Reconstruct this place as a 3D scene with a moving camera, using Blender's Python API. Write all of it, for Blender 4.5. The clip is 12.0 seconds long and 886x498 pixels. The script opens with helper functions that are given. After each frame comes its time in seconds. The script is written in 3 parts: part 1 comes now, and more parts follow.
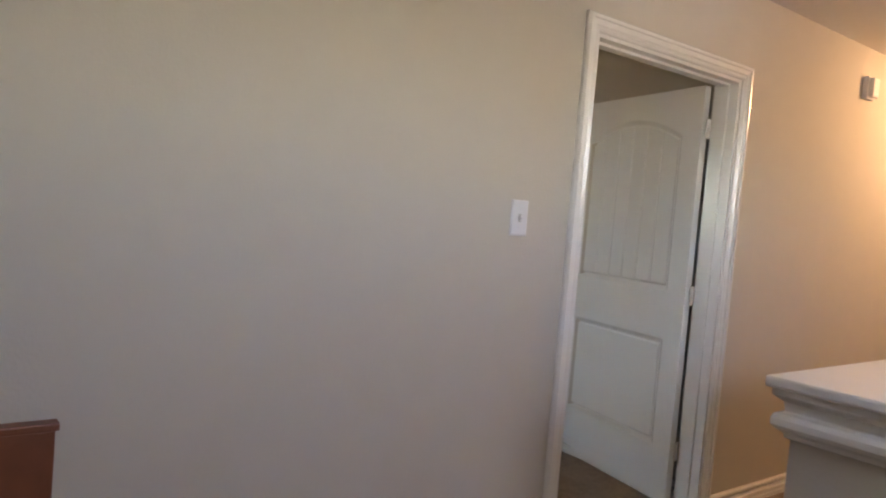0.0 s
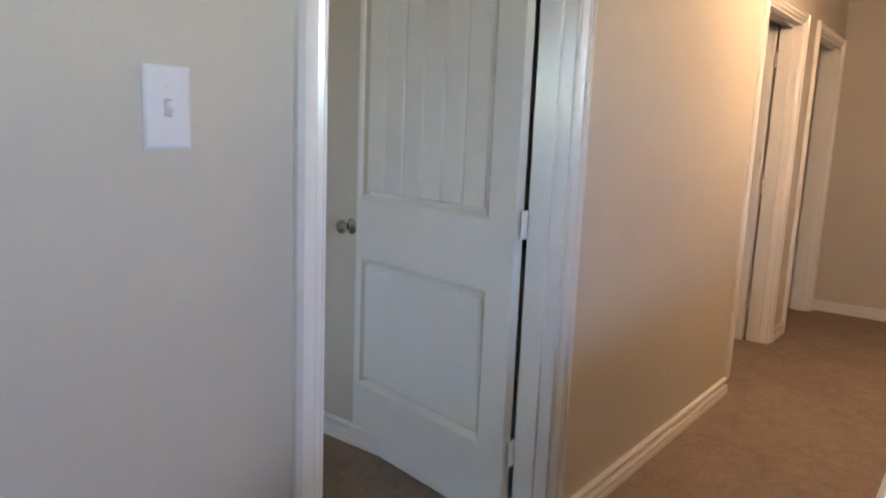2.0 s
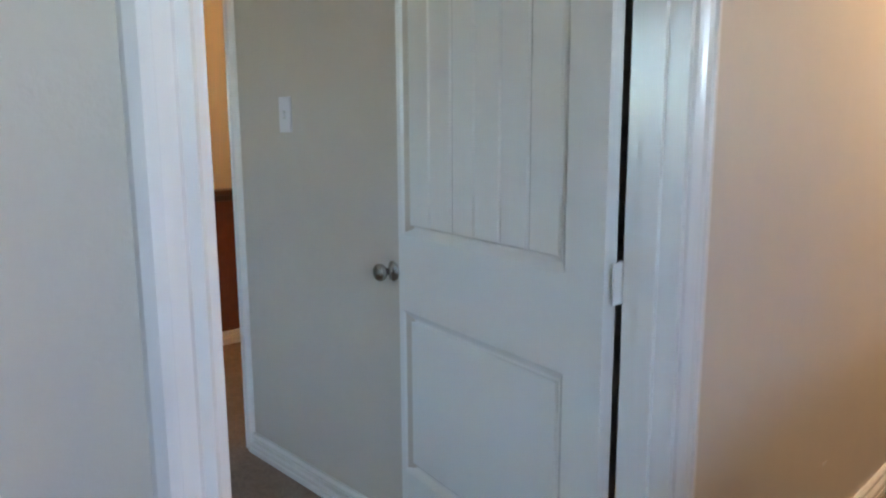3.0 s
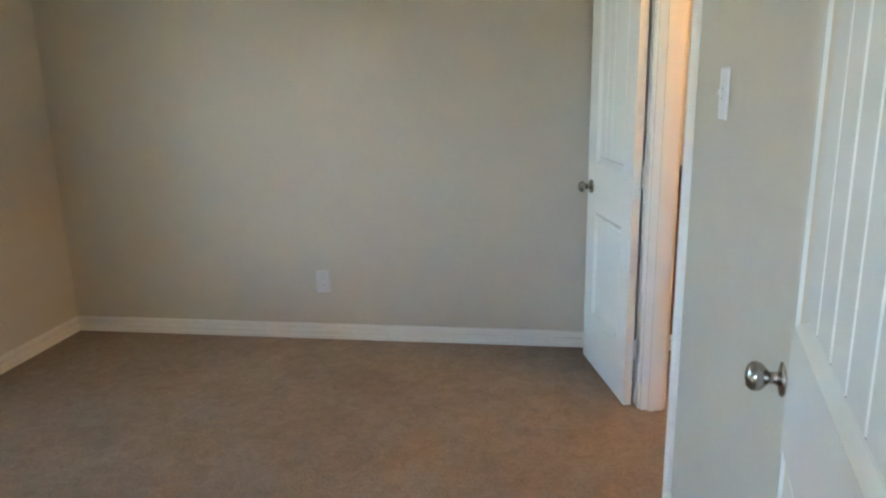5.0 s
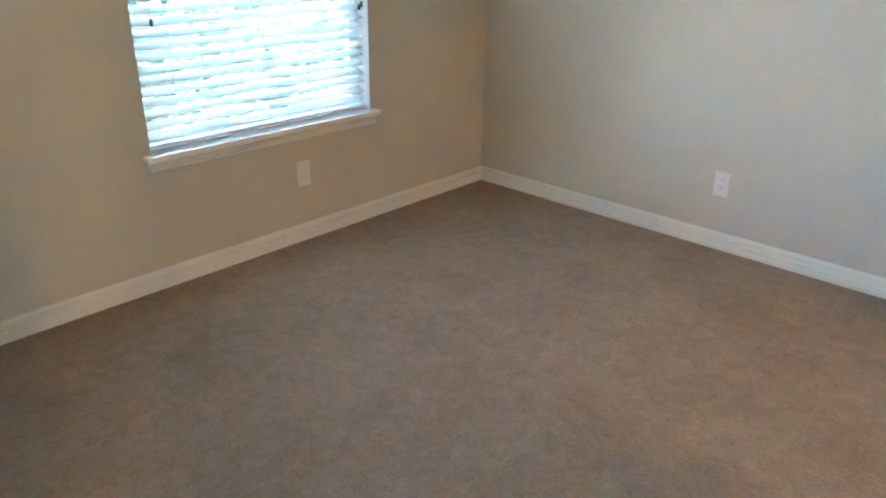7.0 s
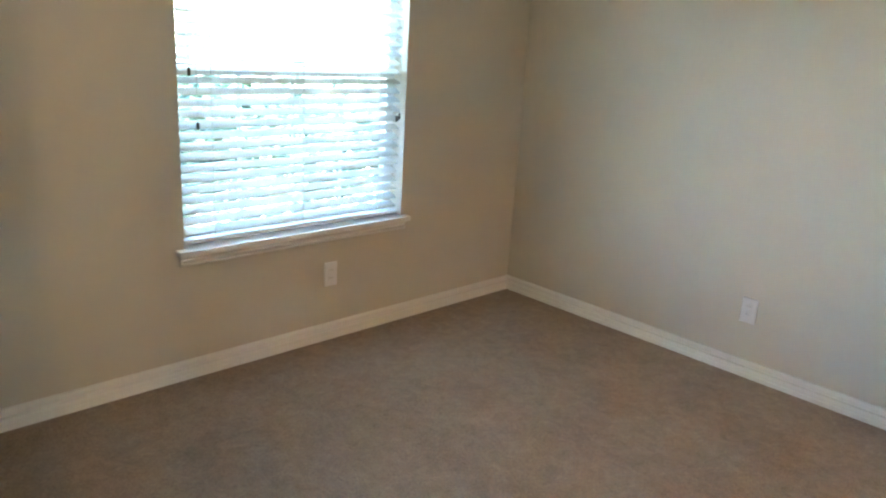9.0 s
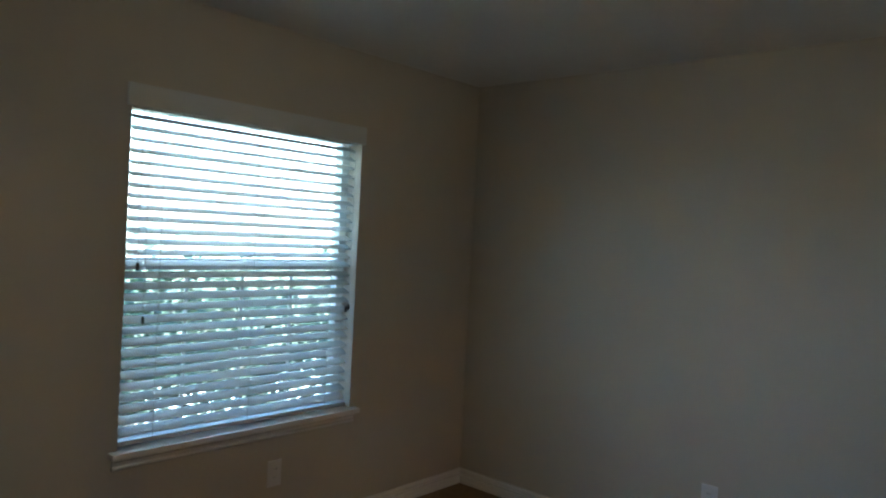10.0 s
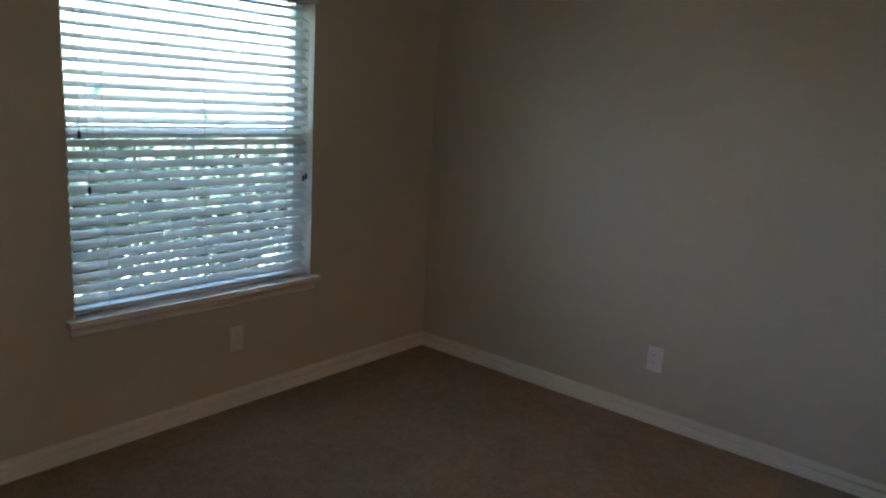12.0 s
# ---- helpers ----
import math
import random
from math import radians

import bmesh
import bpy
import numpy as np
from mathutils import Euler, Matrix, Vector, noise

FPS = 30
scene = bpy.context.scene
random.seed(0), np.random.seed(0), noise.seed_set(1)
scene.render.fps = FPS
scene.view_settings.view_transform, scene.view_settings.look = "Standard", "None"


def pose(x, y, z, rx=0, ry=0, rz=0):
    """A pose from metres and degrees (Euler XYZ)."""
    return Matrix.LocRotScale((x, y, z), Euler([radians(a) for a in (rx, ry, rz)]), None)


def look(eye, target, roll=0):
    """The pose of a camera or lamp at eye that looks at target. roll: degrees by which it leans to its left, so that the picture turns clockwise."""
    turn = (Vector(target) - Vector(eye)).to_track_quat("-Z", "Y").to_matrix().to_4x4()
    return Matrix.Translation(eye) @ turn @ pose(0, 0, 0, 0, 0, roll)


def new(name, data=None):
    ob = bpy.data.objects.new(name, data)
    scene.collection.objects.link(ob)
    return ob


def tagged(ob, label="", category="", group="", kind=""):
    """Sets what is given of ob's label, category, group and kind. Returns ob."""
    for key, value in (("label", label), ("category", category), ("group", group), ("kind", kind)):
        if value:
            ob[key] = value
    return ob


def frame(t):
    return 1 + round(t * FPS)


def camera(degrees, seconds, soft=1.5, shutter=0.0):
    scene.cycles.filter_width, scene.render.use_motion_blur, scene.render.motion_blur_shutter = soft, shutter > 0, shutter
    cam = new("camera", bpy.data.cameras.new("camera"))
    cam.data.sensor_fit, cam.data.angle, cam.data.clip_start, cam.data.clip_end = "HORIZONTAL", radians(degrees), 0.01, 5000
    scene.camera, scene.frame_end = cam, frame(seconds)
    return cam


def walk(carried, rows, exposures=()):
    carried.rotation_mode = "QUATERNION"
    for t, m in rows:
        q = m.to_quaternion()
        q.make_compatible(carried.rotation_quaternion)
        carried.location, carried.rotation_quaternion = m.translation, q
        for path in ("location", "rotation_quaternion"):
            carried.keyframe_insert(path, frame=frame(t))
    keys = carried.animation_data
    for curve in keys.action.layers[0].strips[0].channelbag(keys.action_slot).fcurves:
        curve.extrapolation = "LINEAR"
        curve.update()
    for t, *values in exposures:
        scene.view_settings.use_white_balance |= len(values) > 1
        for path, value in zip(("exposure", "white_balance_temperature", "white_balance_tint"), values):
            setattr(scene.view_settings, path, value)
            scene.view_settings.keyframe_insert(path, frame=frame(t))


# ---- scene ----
cam = camera(63.6, 12.0, soft=2.2)
EXPOSURE = [
    (0.0, 5.15, 7100, 20), (1.5, 5.32, 6450, 18), (2.5, 5.36, 5850, 11), (4.5, 5.72, 5400, 7), (5.0, 6.1, 5950, 5), (5.5, 6.4, 5950, 7),
    (6.5, 6.52, 5550, 6), (8.5, 7.05, 5700, 4), (9.0, 6.45, 5800, 5), (9.5, 5.35, 5750, 6), (10.0, 4.4, 5450, 4),
    (10.5, 4.0, 5250, 1), (11.0, 3.95, 5250, 1), (11.5, 4.0, 5400, 4), (12.0, 4.4, 5900, 8),
]
PATH = [
    (0, (-2.954, -1.82, 1.298), (-1.748, -0.228, 1.205), 4.8),
    (0.5, (-2.678, -1.596, 1.294), (-1.334, -0.124, 1.127), 3.5),
    (1, (-2.407, -1.402, 1.313), (-0.998, 0.001, 1.095), 3.6),
    (1.5, (-2.145, -1.182, 1.298), (-0.6, 0.062, 1.05), 3.4),
    (2, (-1.862, -1.004, 1.296), (-0.303, 0.205, 0.967), 2.3),
    (2.5, (-1.593, -0.855, 1.331), (-0.141, 0.483, 1.009), 0.8),
    (2.7, (-1.472, -0.771, 1.325), (-0.029, 0.576, 1.004), 0.4),
    (4.5, (-0.323, -0.342, 1.444), (-0.313, 1.616, 1.039), -1.9),
    (5, (-0.298, -0.255, 1.447), (-0.579, 1.666, 0.97), -1.1),
    (5.5, (-0.229, -0.176, 1.518), (-0.882, 1.624, 0.938), 0.1),
    (6, (-0.22, -0.092, 1.483), (-1.222, 1.509, 0.826), -1.0),
    (6.5, (-0.269, -0.007, 1.441), (-1.432, 1.431, 0.68), -0.5),
    (8.5, (-0.234, 0.099, 1.476), (-1.57, 1.346, 0.663), 3.0),
    (9, (-0.249, 0.074, 1.497), (-1.613, 1.425, 0.938), 3.6),
    (9.5, (-0.279, 0.059, 1.505), (-1.637, 1.495, 1.198), 3.6),
    (10, (-0.266, 0.061, 1.505), (-1.598, 1.553, 1.467), 3.0),
    (10.5, (-0.229, 0.075, 1.511), (-1.535, 1.586, 1.623), 1.9),
    (11, (-0.232, 0.076, 1.51), (-1.561, 1.567, 1.613), 1.9),
    (11.5, (-0.198, 0.11, 1.502), (-1.539, 1.593, 1.452), 2.2),
    (12, (-0.211, 0.145, 1.534), (-1.454, 1.657, 1.123), 3.4),
]
walk(cam, [(t, look(eye, target, roll)) for t, eye, target, roll in PATH], EXPOSURE)

# ---- light ----
world = bpy.data.worlds.new("sky")
scene.world = world
world.use_nodes = True
wn = world.node_tree
sky = wn.nodes.new("ShaderNodeTexSky")
sky.sky_type = "NISHITA"
sky.sun_disc = False
sky.sun_elevation = radians(52)
sky.sun_rotation = radians(11)
wn.links.new(sky.outputs[0], wn.nodes["Background"].inputs[0])
wn.nodes["Background"].inputs[1].default_value = 0.15
sun = new("sun", bpy.data.lights.new("sun", "SUN"))
sun.data.energy, sun.data.angle, sun.data.color = 5.0, radians(0.5), (1, 0.95, 0.88)
sun.matrix_world = look((0, 0, 0), (-0.12, -0.6, -0.79))


def area_lamp(name, eye, target, w, h, power, color):
    ob = new(name, bpy.data.lights.new(name, "AREA"))
    ob.data.shape, ob.data.size, ob.data.size_y = "RECTANGLE", w, h
    ob.data.energy, ob.data.color = power, color
    ob.matrix_world = look(eye, target)
    return ob


def point_lamp(name, eye, radius, power, color):
    ob = new(name, bpy.data.lights.new(name, "POINT"))
    ob.data.energy, ob.data.color, ob.data.shadow_soft_size = power, color, radius
    ob.location = eye
    return ob


area_lamp("window_daylight", (-5.0, 1.9, 3.9), (-3.08, 1.9, 1.4), 2.2, 0.9, 11, (0.86, 0.95, 1.0))
# added fill lamp that brightens the landing from an invented opening
area_lamp("landing_fill", (-1.7, -2.97, 1.8), (-1.4, -0.1, 2.3), 0.7, 0.5, 0.36, (1.0, 0.96, 0.93))
point_lamp("hall_lamp_light", (1.9, -0.75, 2.22), 0.08, 1.5, (1.0, 0.60, 0.31))
point_lamp("bath_lamp_light", (0.95, 2.2, 2.25), 0.08, 0.6, (1.0, 0.44, 0.10))
point_lamp("bedroom_lamp_light", (-1.406, 1.70, 2.33), 0.07, 0.16, (1.0, 0.72, 0.42))

# ---- materials ----


def material(name, color, rough=0.5, metal=0.0, spread=0.06, scale=40.0, big=1.2, bump=0.0, bump_scale=200.0, spec=0.5):
    """Base colour varied at two scales, with a fine relief."""
    m = bpy.data.materials.new(name)
    m.use_nodes = True
    nt = m.node_tree
    n, l = nt.nodes, nt.links
    b = n["Principled BSDF"]
    b.inputs["Roughness"].default_value, b.inputs["Metallic"].default_value = rough, metal
    b.inputs["Specular IOR Level"].default_value = spec
    co = n.new("ShaderNodeTexCoord")
    mixed = None
    for s, w in ((scale, 0.5), (big, 0.5)):
        t = n.new("ShaderNodeTexNoise")
        t.inputs["Scale"].default_value, t.inputs["Detail"].default_value = s, 5
        l.new(co.outputs["Object"], t.inputs["Vector"])
        if mixed is None:
            mixed = t.outputs["Fac"]
        else:
            a = n.new("ShaderNodeMix")
            a.inputs["Factor"].default_value = 0.5
            l.new(mixed, a.inputs["A"]), l.new(t.outputs["Fac"], a.inputs["B"])
            mixed = a.outputs["Result"]
    r = n.new("ShaderNodeValToRGB")
    r.color_ramp.elements[0].position, r.color_ramp.elements[1].position = 0.3, 0.7
    r.color_ramp.elements[0].color = (*[c * (1 - spread) for c in color], 1)
    r.color_ramp.elements[1].color = (*[min(1, c * (1 + spread)) for c in color], 1)
    l.new(mixed, r.inputs[0]), l.new(r.outputs[0], b.inputs["Base Color"])
    if bump:
        t = n.new("ShaderNodeTexNoise")
        t.inputs["Scale"].default_value, t.inputs["Detail"].default_value = bump_scale, 3
        k = n.new("ShaderNodeBump")
        k.inputs["Strength"].default_value, k.inputs["Distance"].default_value = bump, 0.004
        l.new(co.outputs["Object"], t.inputs["Vector"]), l.new(t.outputs["Fac"], k.inputs["Height"])
        l.new(k.outputs[0], b.inputs["Normal"])
    return m


PAINT = material("beige_wall_paint", (0.53, 0.495, 0.43), 0.75, spread=0.025, scale=9, big=0.7, bump=0.22, bump_scale=90)
CEIL = material("ceiling_texture", (0.70, 0.68, 0.64), 0.9, spread=0.03, scale=30, bump=0.5, bump_scale=60)
TRIM = material("white_trim_gloss", (0.78, 0.775, 0.75), 0.22, spread=0.012, scale=14, bump=0.012, bump_scale=25)
DOOR = material("white_door_gloss", (0.78, 0.79, 0.77), 0.24, spread=0.012, scale=10, bump=0.015, bump_scale=30)
CARPET = material("taupe_carpet", (0.275, 0.212, 0.165), 0.97, spread=0.2, scale=160, big=5.0, spec=0.08)


def carpet_pile(m):
    """Twisted tufts, shaded crushed patches and a rough pile."""
    n, l = m.node_tree.nodes, m.node_tree.links
    b = n["Principled BSDF"]
    co = n.new("ShaderNodeTexCoord")
    layers = []
    for s, d, w in ((420.0, 2, 1.0), (95.0, 4, 0.7), (17.0, 6, 0.55), (3.2, 5, 0.45)):
        t = n.new("ShaderNodeTexNoise")
        t.inputs["Scale"].default_value, t.inputs["Detail"].default_value = s, d
        t.inputs["Distortion"].default_value = 0.8
        l.new(co.outputs["Object"], t.inputs["Vector"])
        k = n.new("ShaderNodeMath")
        k.operation = "MULTIPLY_ADD"
        k.inputs[1].default_value, k.inputs[2].default_value = w, -0.5 * w
        l.new(t.outputs["Fac"], k.inputs[0])
        layers.append(k.outputs[0])
    total = layers[0]
    for o in layers[1:]:
        k = n.new("ShaderNodeMath")
        l.new(total, k.inputs[0]), l.new(o, k.inputs[1])
        total = k.outputs[0]
    r = n.new("ShaderNodeValToRGB")
    r.color_ramp.elements[0].position, r.color_ramp.elements[1].position = 0.08, 0.92
    r.color_ramp.elements[0].color = (0.165, 0.128, 0.101, 1)
    r.color_ramp.elements[1].color = (0.385, 0.307, 0.248, 1)
    k = n.new("ShaderNodeMath")
    k.inputs[1].default_value = 0.5
    l.new(total, k.inputs[0]), l.new(k.outputs[0], r.inputs[0])
    l.new(r.outputs[0], b.inputs["Base Color"])
    p = n.new("ShaderNodeBump")
    p.inputs["Strength"].default_value, p.inputs["Distance"].default_value = 1.0, 0.012
    l.new(layers[1], p.inputs["Height"]), l.new(p.outputs[0], b.inputs["Normal"])


carpet_pile(CARPET)
PLASTIC = material("white_plastic", (0.70, 0.70, 0.72), 0.35, spread=0.01)
NICKEL = material("satin_nickel", (0.40, 0.375, 0.345), 0.2, metal=1.0, spread=0.04)
DARK = material("dark_slot", (0.03, 0.03, 0.03), 0.6)
BRONZE = material("dark_bronze", (0.06, 0.045, 0.035), 0.4, metal=0.8)
SLAT = material("white_blind_slat", (0.62, 0.65, 0.66), 0.4, spread=0.02)
VINYL = material("white_vinyl", (0.75, 0.76, 0.76), 0.4, spread=0.02)
CORD = material("blind_cord", (0.45, 0.45, 0.43), 0.8)
WOOD = material("red_brown_wood", (0.16, 0.05, 0.022), 0.4, spread=0.25, scale=18, big=3)
DARKWOOD = material("dark_stained_wood", (0.07, 0.035, 0.02), 0.4, spread=0.25, scale=18, big=3)
LEAF = material("green_leaf", (0.045, 0.078, 0.04), 0.55, spread=0.45, scale=3, big=0.6)
BARK = material("grey_bark", (0.14, 0.11, 0.085), 0.9, spread=0.3, scale=16, bump=0.6, bump_scale=30)
GRASS = material("dry_lawn", (0.17, 0.175, 0.105), 0.9, spread=0.3, scale=4, big=0.3)
BRICK = material("pale_brick", (0.42, 0.34, 0.28), 0.85, spread=0.15, scale=8)
CAP = material("white_cap_gloss", (0.78, 0.775, 0.76), 0.32, spread=0.02, scale=9, bump=0.03, bump_scale=40)


def glowing(name, color, strength):
    m = bpy.data.materials.new(name)
    m.use_nodes = True
    b = m.node_tree.nodes["Principled BSDF"]
    b.inputs["Base Color"].default_value = (0.9, 0.85, 0.75, 1)
    b.inputs["Roughness"].default_value = 0.3
    b.inputs["Emission Color"].default_value = (*color, 1)
    b.inputs["Emission Strength"].default_value = strength
    return m


BOWL = glowing("lit_frosted_glass", (1.0, 0.74, 0.42), 0.4)
GLASS = bpy.data.materials.new("window_glass")
GLASS.use_nodes = True
GLASS.node_tree.nodes["Principled BSDF"].inputs["Transmission Weight"].default_value = 1.0
GLASS.node_tree.nodes["Principled BSDF"].inputs["Roughness"].default_value = 0.0
GLASS.node_tree.nodes["Principled BSDF"].inputs["Base Color"].default_value = (0.84, 0.97, 0.97, 1)
GLASS.node_tree.nodes["Principled BSDF"].inputs["IOR"].default_value = 1.45

SCREEN = bpy.data.materials.new("insect_screen")
SCREEN.use_nodes = True
_n, _l = SCREEN.node_tree.nodes, SCREEN.node_tree.links
_n["Principled BSDF"].inputs["Base Color"].default_value = (0.05, 0.06, 0.06, 1)
_t, _x = _n.new("ShaderNodeBsdfTransparent"), _n.new("ShaderNodeMixShader")
_x.inputs[0].default_value = 0.42
_l.new(_t.outputs[0], _x.inputs[1]), _l.new(_n["Principled BSDF"].outputs[0], _x.inputs[2])
_l.new(_x.outputs[0], _n["Material Output"].inputs["Surface"])

# ---- mesh helpers ----


def box(bm, x0, x1, y0, y1, z0, z1, bevel=0.0):
    vs = [bm.verts.new((x, y, z)) for x in (x0, x1) for y in (y0, y1) for z in (z0, z1)]
    fs = [bm.faces.new([vs[i] for i in q]) for q in ((0, 1, 3, 2), (4, 6, 7, 5), (0, 4, 5, 1), (2, 3, 7, 6), (0, 2, 6, 4), (1, 5, 7, 3))]
    if bevel:
        es = list({e for f in fs for e in f.edges})
        bmesh.ops.bevel(bm, geom=es, offset=bevel, segments=2, affect="EDGES", profile=0.6)
    return bm


def boxed(x0, x1, y0, y1, z0, z1, bevel=0.0):
    return box(bmesh.new(), x0, x1, y0, y1, z0, z1, bevel)


def sweep(bm, rings, closed=True):
    """Joins rows of points into a skin, with caps at both ends when the rows are closed loops."""
    rows = [[bm.verts.new(p) for p in r] for r in rings]
    n = len(rows[0])
    for a, b in zip(rows, rows[1:]):
        for i in range(n if closed else n - 1):
            bm.faces.new((a[i], a[(i + 1) % n], b[(i + 1) % n], b[i]))
    if closed:
        bm.faces.new(rows[0][::-1]), bm.faces.new(rows[-1])
    return bm


def lathe(bm, profile, m, steps=24):
    """A turned body: (radius, height) points about the local z of m."""
    rings = []
    for i in range(len(profile)):
        r, h = profile[i]
        rings.append([m @ Vector((r * math.cos(k * math.tau / steps), r * math.sin(k * math.tau / steps), h)) for k in range(steps)])
    return sweep(bm, rings)


def finish(bm, smooth=False):
    bmesh.ops.recalc_face_normals(bm, faces=bm.faces)
    me = bpy.data.meshes.new("mesh")
    bm.to_mesh(me)
    bm.free()
    if smooth:
        me.polygons.foreach_set("use_smooth", [True] * len(me.polygons))
    return me


def part(name, bm, mat, parent=None, label="", smooth=False):
    me = finish(bm, smooth)
    me.name = name
    me.materials.append(mat)
    ob = new(name, me)
    if parent:
        ob.parent = parent
    if label:
        ob["label"] = label
    return ob


def structure(name, bm, mat, label, category):
    return tagged(part(name, bm, mat), label, category, kind="structure")


def empty(name, m, label, category, group="", kind=""):
    ob = new(name)
    ob.matrix_world = m
    return tagged(ob, label, category, group, kind)


def wall_along_x(name, x0, x1, y0, y1, holes, label, mat=PAINT, top=2.41):
    """A wall from x0 to x1 with holes (a, b, low, high) through it."""
    bm, at = bmesh.new(), x0
    for a, b, lo, hi in holes:
        box(bm, at, a, y0, y1, 0, top)
        if lo > 0:
            box(bm, a, b, y0, y1, 0, lo)
        box(bm, a, b, y0, y1, hi, top)
        at = b
    box(bm, at, x1, y0, y1, 0, top)
    return structure(name, bm, mat, label, "wall")


def wall_along_y(name, y0, y1, x0, x1, holes, label, mat=PAINT, top=2.41):
    bm, at = bmesh.new(), y0
    for a, b, lo, hi in holes:
        box(bm, x0, x1, at, a, 0, top)
        if lo > 0:
            box(bm, x0, x1, a, b, 0, lo)
        box(bm, x0, x1, a, b, hi, top)
        at = b
    box(bm, x0, x1, at, y1, 0, top)
    return structure(name, bm, mat, label, "wall")


# ---- the shell ----
T = 0.12
TS = 0.09                 # the thinner wall to the side room
FAR_Y, WIN_X, B_X = 3.415, -3.03, 0.125
D1 = (-0.953, 0.025)      # bedroom door opening along x
D2 = (1.97, 2.70)         # side door opening along y
HEAD = 2.02
REC = 0.07                # the hall wall steps back here
DA, DB = (2.16, 2.98), (3.40, 4.20)
END_X = 4.31

structure("floor", boxed(-4.75, 4.65, -3.1, 3.6, -0.1, 0.012), CARPET, "taupe brown cut-pile carpet with worn tracks", "carpet")
structure("ceiling", boxed(-4.75, 4.65, -3.15, 3.65, 2.41, 2.6), CEIL, "off-white textured drywall ceiling", "ceiling")
wall_along_x("wall_entry", -4.6, 1.84, 0, T, [(D1[0], D1[1], 0, HEAD)], "beige painted wall with the bedroom doorway")
wall_along_x("wall_hall", 1.84, END_X + 0.1, REC, REC + T, [(DA[0], DA[1], 0, HEAD), (DB[0], DB[1], 0, HEAD)], "beige hall wall with two doorways")
wall_along_y("wall_hall_end", -3.0, REC, END_X, END_X + 0.1, [], "beige wall closing the hall")
# the hole is made up, to seat the landing fill lamp
wall_along_x("wall_landing_back", -4.6, END_X, -3.1, -3.0, [(-2.1, -1.3, 1.5, 2.1)], "beige landing wall with an added opening for the fill lamp")
wall_along_y("wall_landing_side", -3.0, 0, -4.7, -4.6, [], "beige wall at the landing side")
wall_along_x("wall_far", WIN_X, B_X, FAR_Y, FAR_Y + 0.12, [], "plain beige bedroom wall with an outlet")
wall_along_y("wall_side", T, FAR_Y, B_X, B_X + TS, [(D2[0], D2[1], 0, HEAD)], "beige bedroom wall with a side doorway")
wall_along_y("wall_window", T, FAR_Y + 0.12, WIN_X - 0.16, WIN_X, [(1.310, 2.497, 0.595, 1.99)], "beige bedroom wall with the window")
wall_along_y("wall_bath_far", REC + T, FAR_Y, 1.55, 1.65, [], "warm lit beige wall beyond the side door")
wall_along_x("wall_bath_back", B_X + TS, 1.55, FAR_Y, FAR_Y + 0.1, [], "warm lit beige wall")
wall_along_y("wall_rear_rooms", REC + T, 3.5, 3.07, 3.17, [], "beige wall between the rear rooms")
wall_along_x("wall_rear_back", 1.65, END_X + 0.1, 3.4, 3.5, [], "beige wall at the back of the rear rooms")
wall_along_y("wall_rear_end", REC, 3.5, END_X + 0.1, END_X + 0.2, [], "beige wall at the end of the rear rooms")

BASE = [(0, 0), (0.025, 0), (0.025, 0.032), (0.020, 0.034), (0.020, 0.039), (0.025, 0.041), (0.025, 0.056), (0.022, 0.060), (0.003, 0.061), (0.003, 0.077), (0.017, 0.078), (0.019, 0.082), (0.018, 0.090), (0.012, 0.096), (0, 0.096)]


def baseboard(p, q, out):
    """A moulded skirting from p to q against a wall whose face looks along out."""
    bm = bmesh.new()
    ring = [[(e[0] + out[0] * d, e[1] + out[1] * d, h) for d, h in BASE] for e in (p, q)]
    sweep(bm, ring)
    return tagged(part("baseboard", bm, TRIM), "white moulded baseboard along the carpet", "baseboard", "baseboards", "structure")


CAS = 0.062
baseboard((-4.6, 0), (D1[0] - CAS, 0), (0, -1))
baseboard((D1[1] + CAS, 0), (1.84, 0), (0, -1))
baseboard((DA[1] + CAS, REC), (DB[0] - CAS, REC), (0, -1))
baseboard((DB[1] + CAS, REC), (END_X, REC), (0, -1))
baseboard((END_X, REC - 0.016), (END_X, -3.0), (-1, 0))
baseboard((-4.6, -3.0), (END_X, -3.0), (0, 1))
baseboard((-4.6, -3.0), (-4.6, 0), (1, 0))
baseboard((WIN_X, FAR_Y), (B_X, FAR_Y), (0, -1))
baseboard((WIN_X, T), (WIN_X, FAR_Y), (1, 0))
baseboard((B_X, T), (B_X, D2[0] - CAS), (-1, 0))
baseboard((B_X, D2[1] + CAS), (B_X, FAR_Y), (-1, 0))
baseboard((WIN_X, T), (D1[0] - CAS, T), (0, 1))
baseboard((1.55, REC + T), (1.55, FAR_Y), (-1, 0))
baseboard((B_X + TS, FAR_Y), (1.525, FAR_Y), (0, -1))
baseboard((1.65, 3.4), (3.07, 3.4), (0, -1))
baseboard((3.17, 3.4), (4.35, 3.4), (0, -1))

# ---- doors ----
PROFILE = [(0.0, 0.0), (0.0, 0.009), (0.007, 0.015), (0.018, 0.009), (0.025, 0.016), (0.043, 0.017), (0.046, 0.024), (0.058, 0.023), (0.066, 0.012), (0.066, 0.0)]


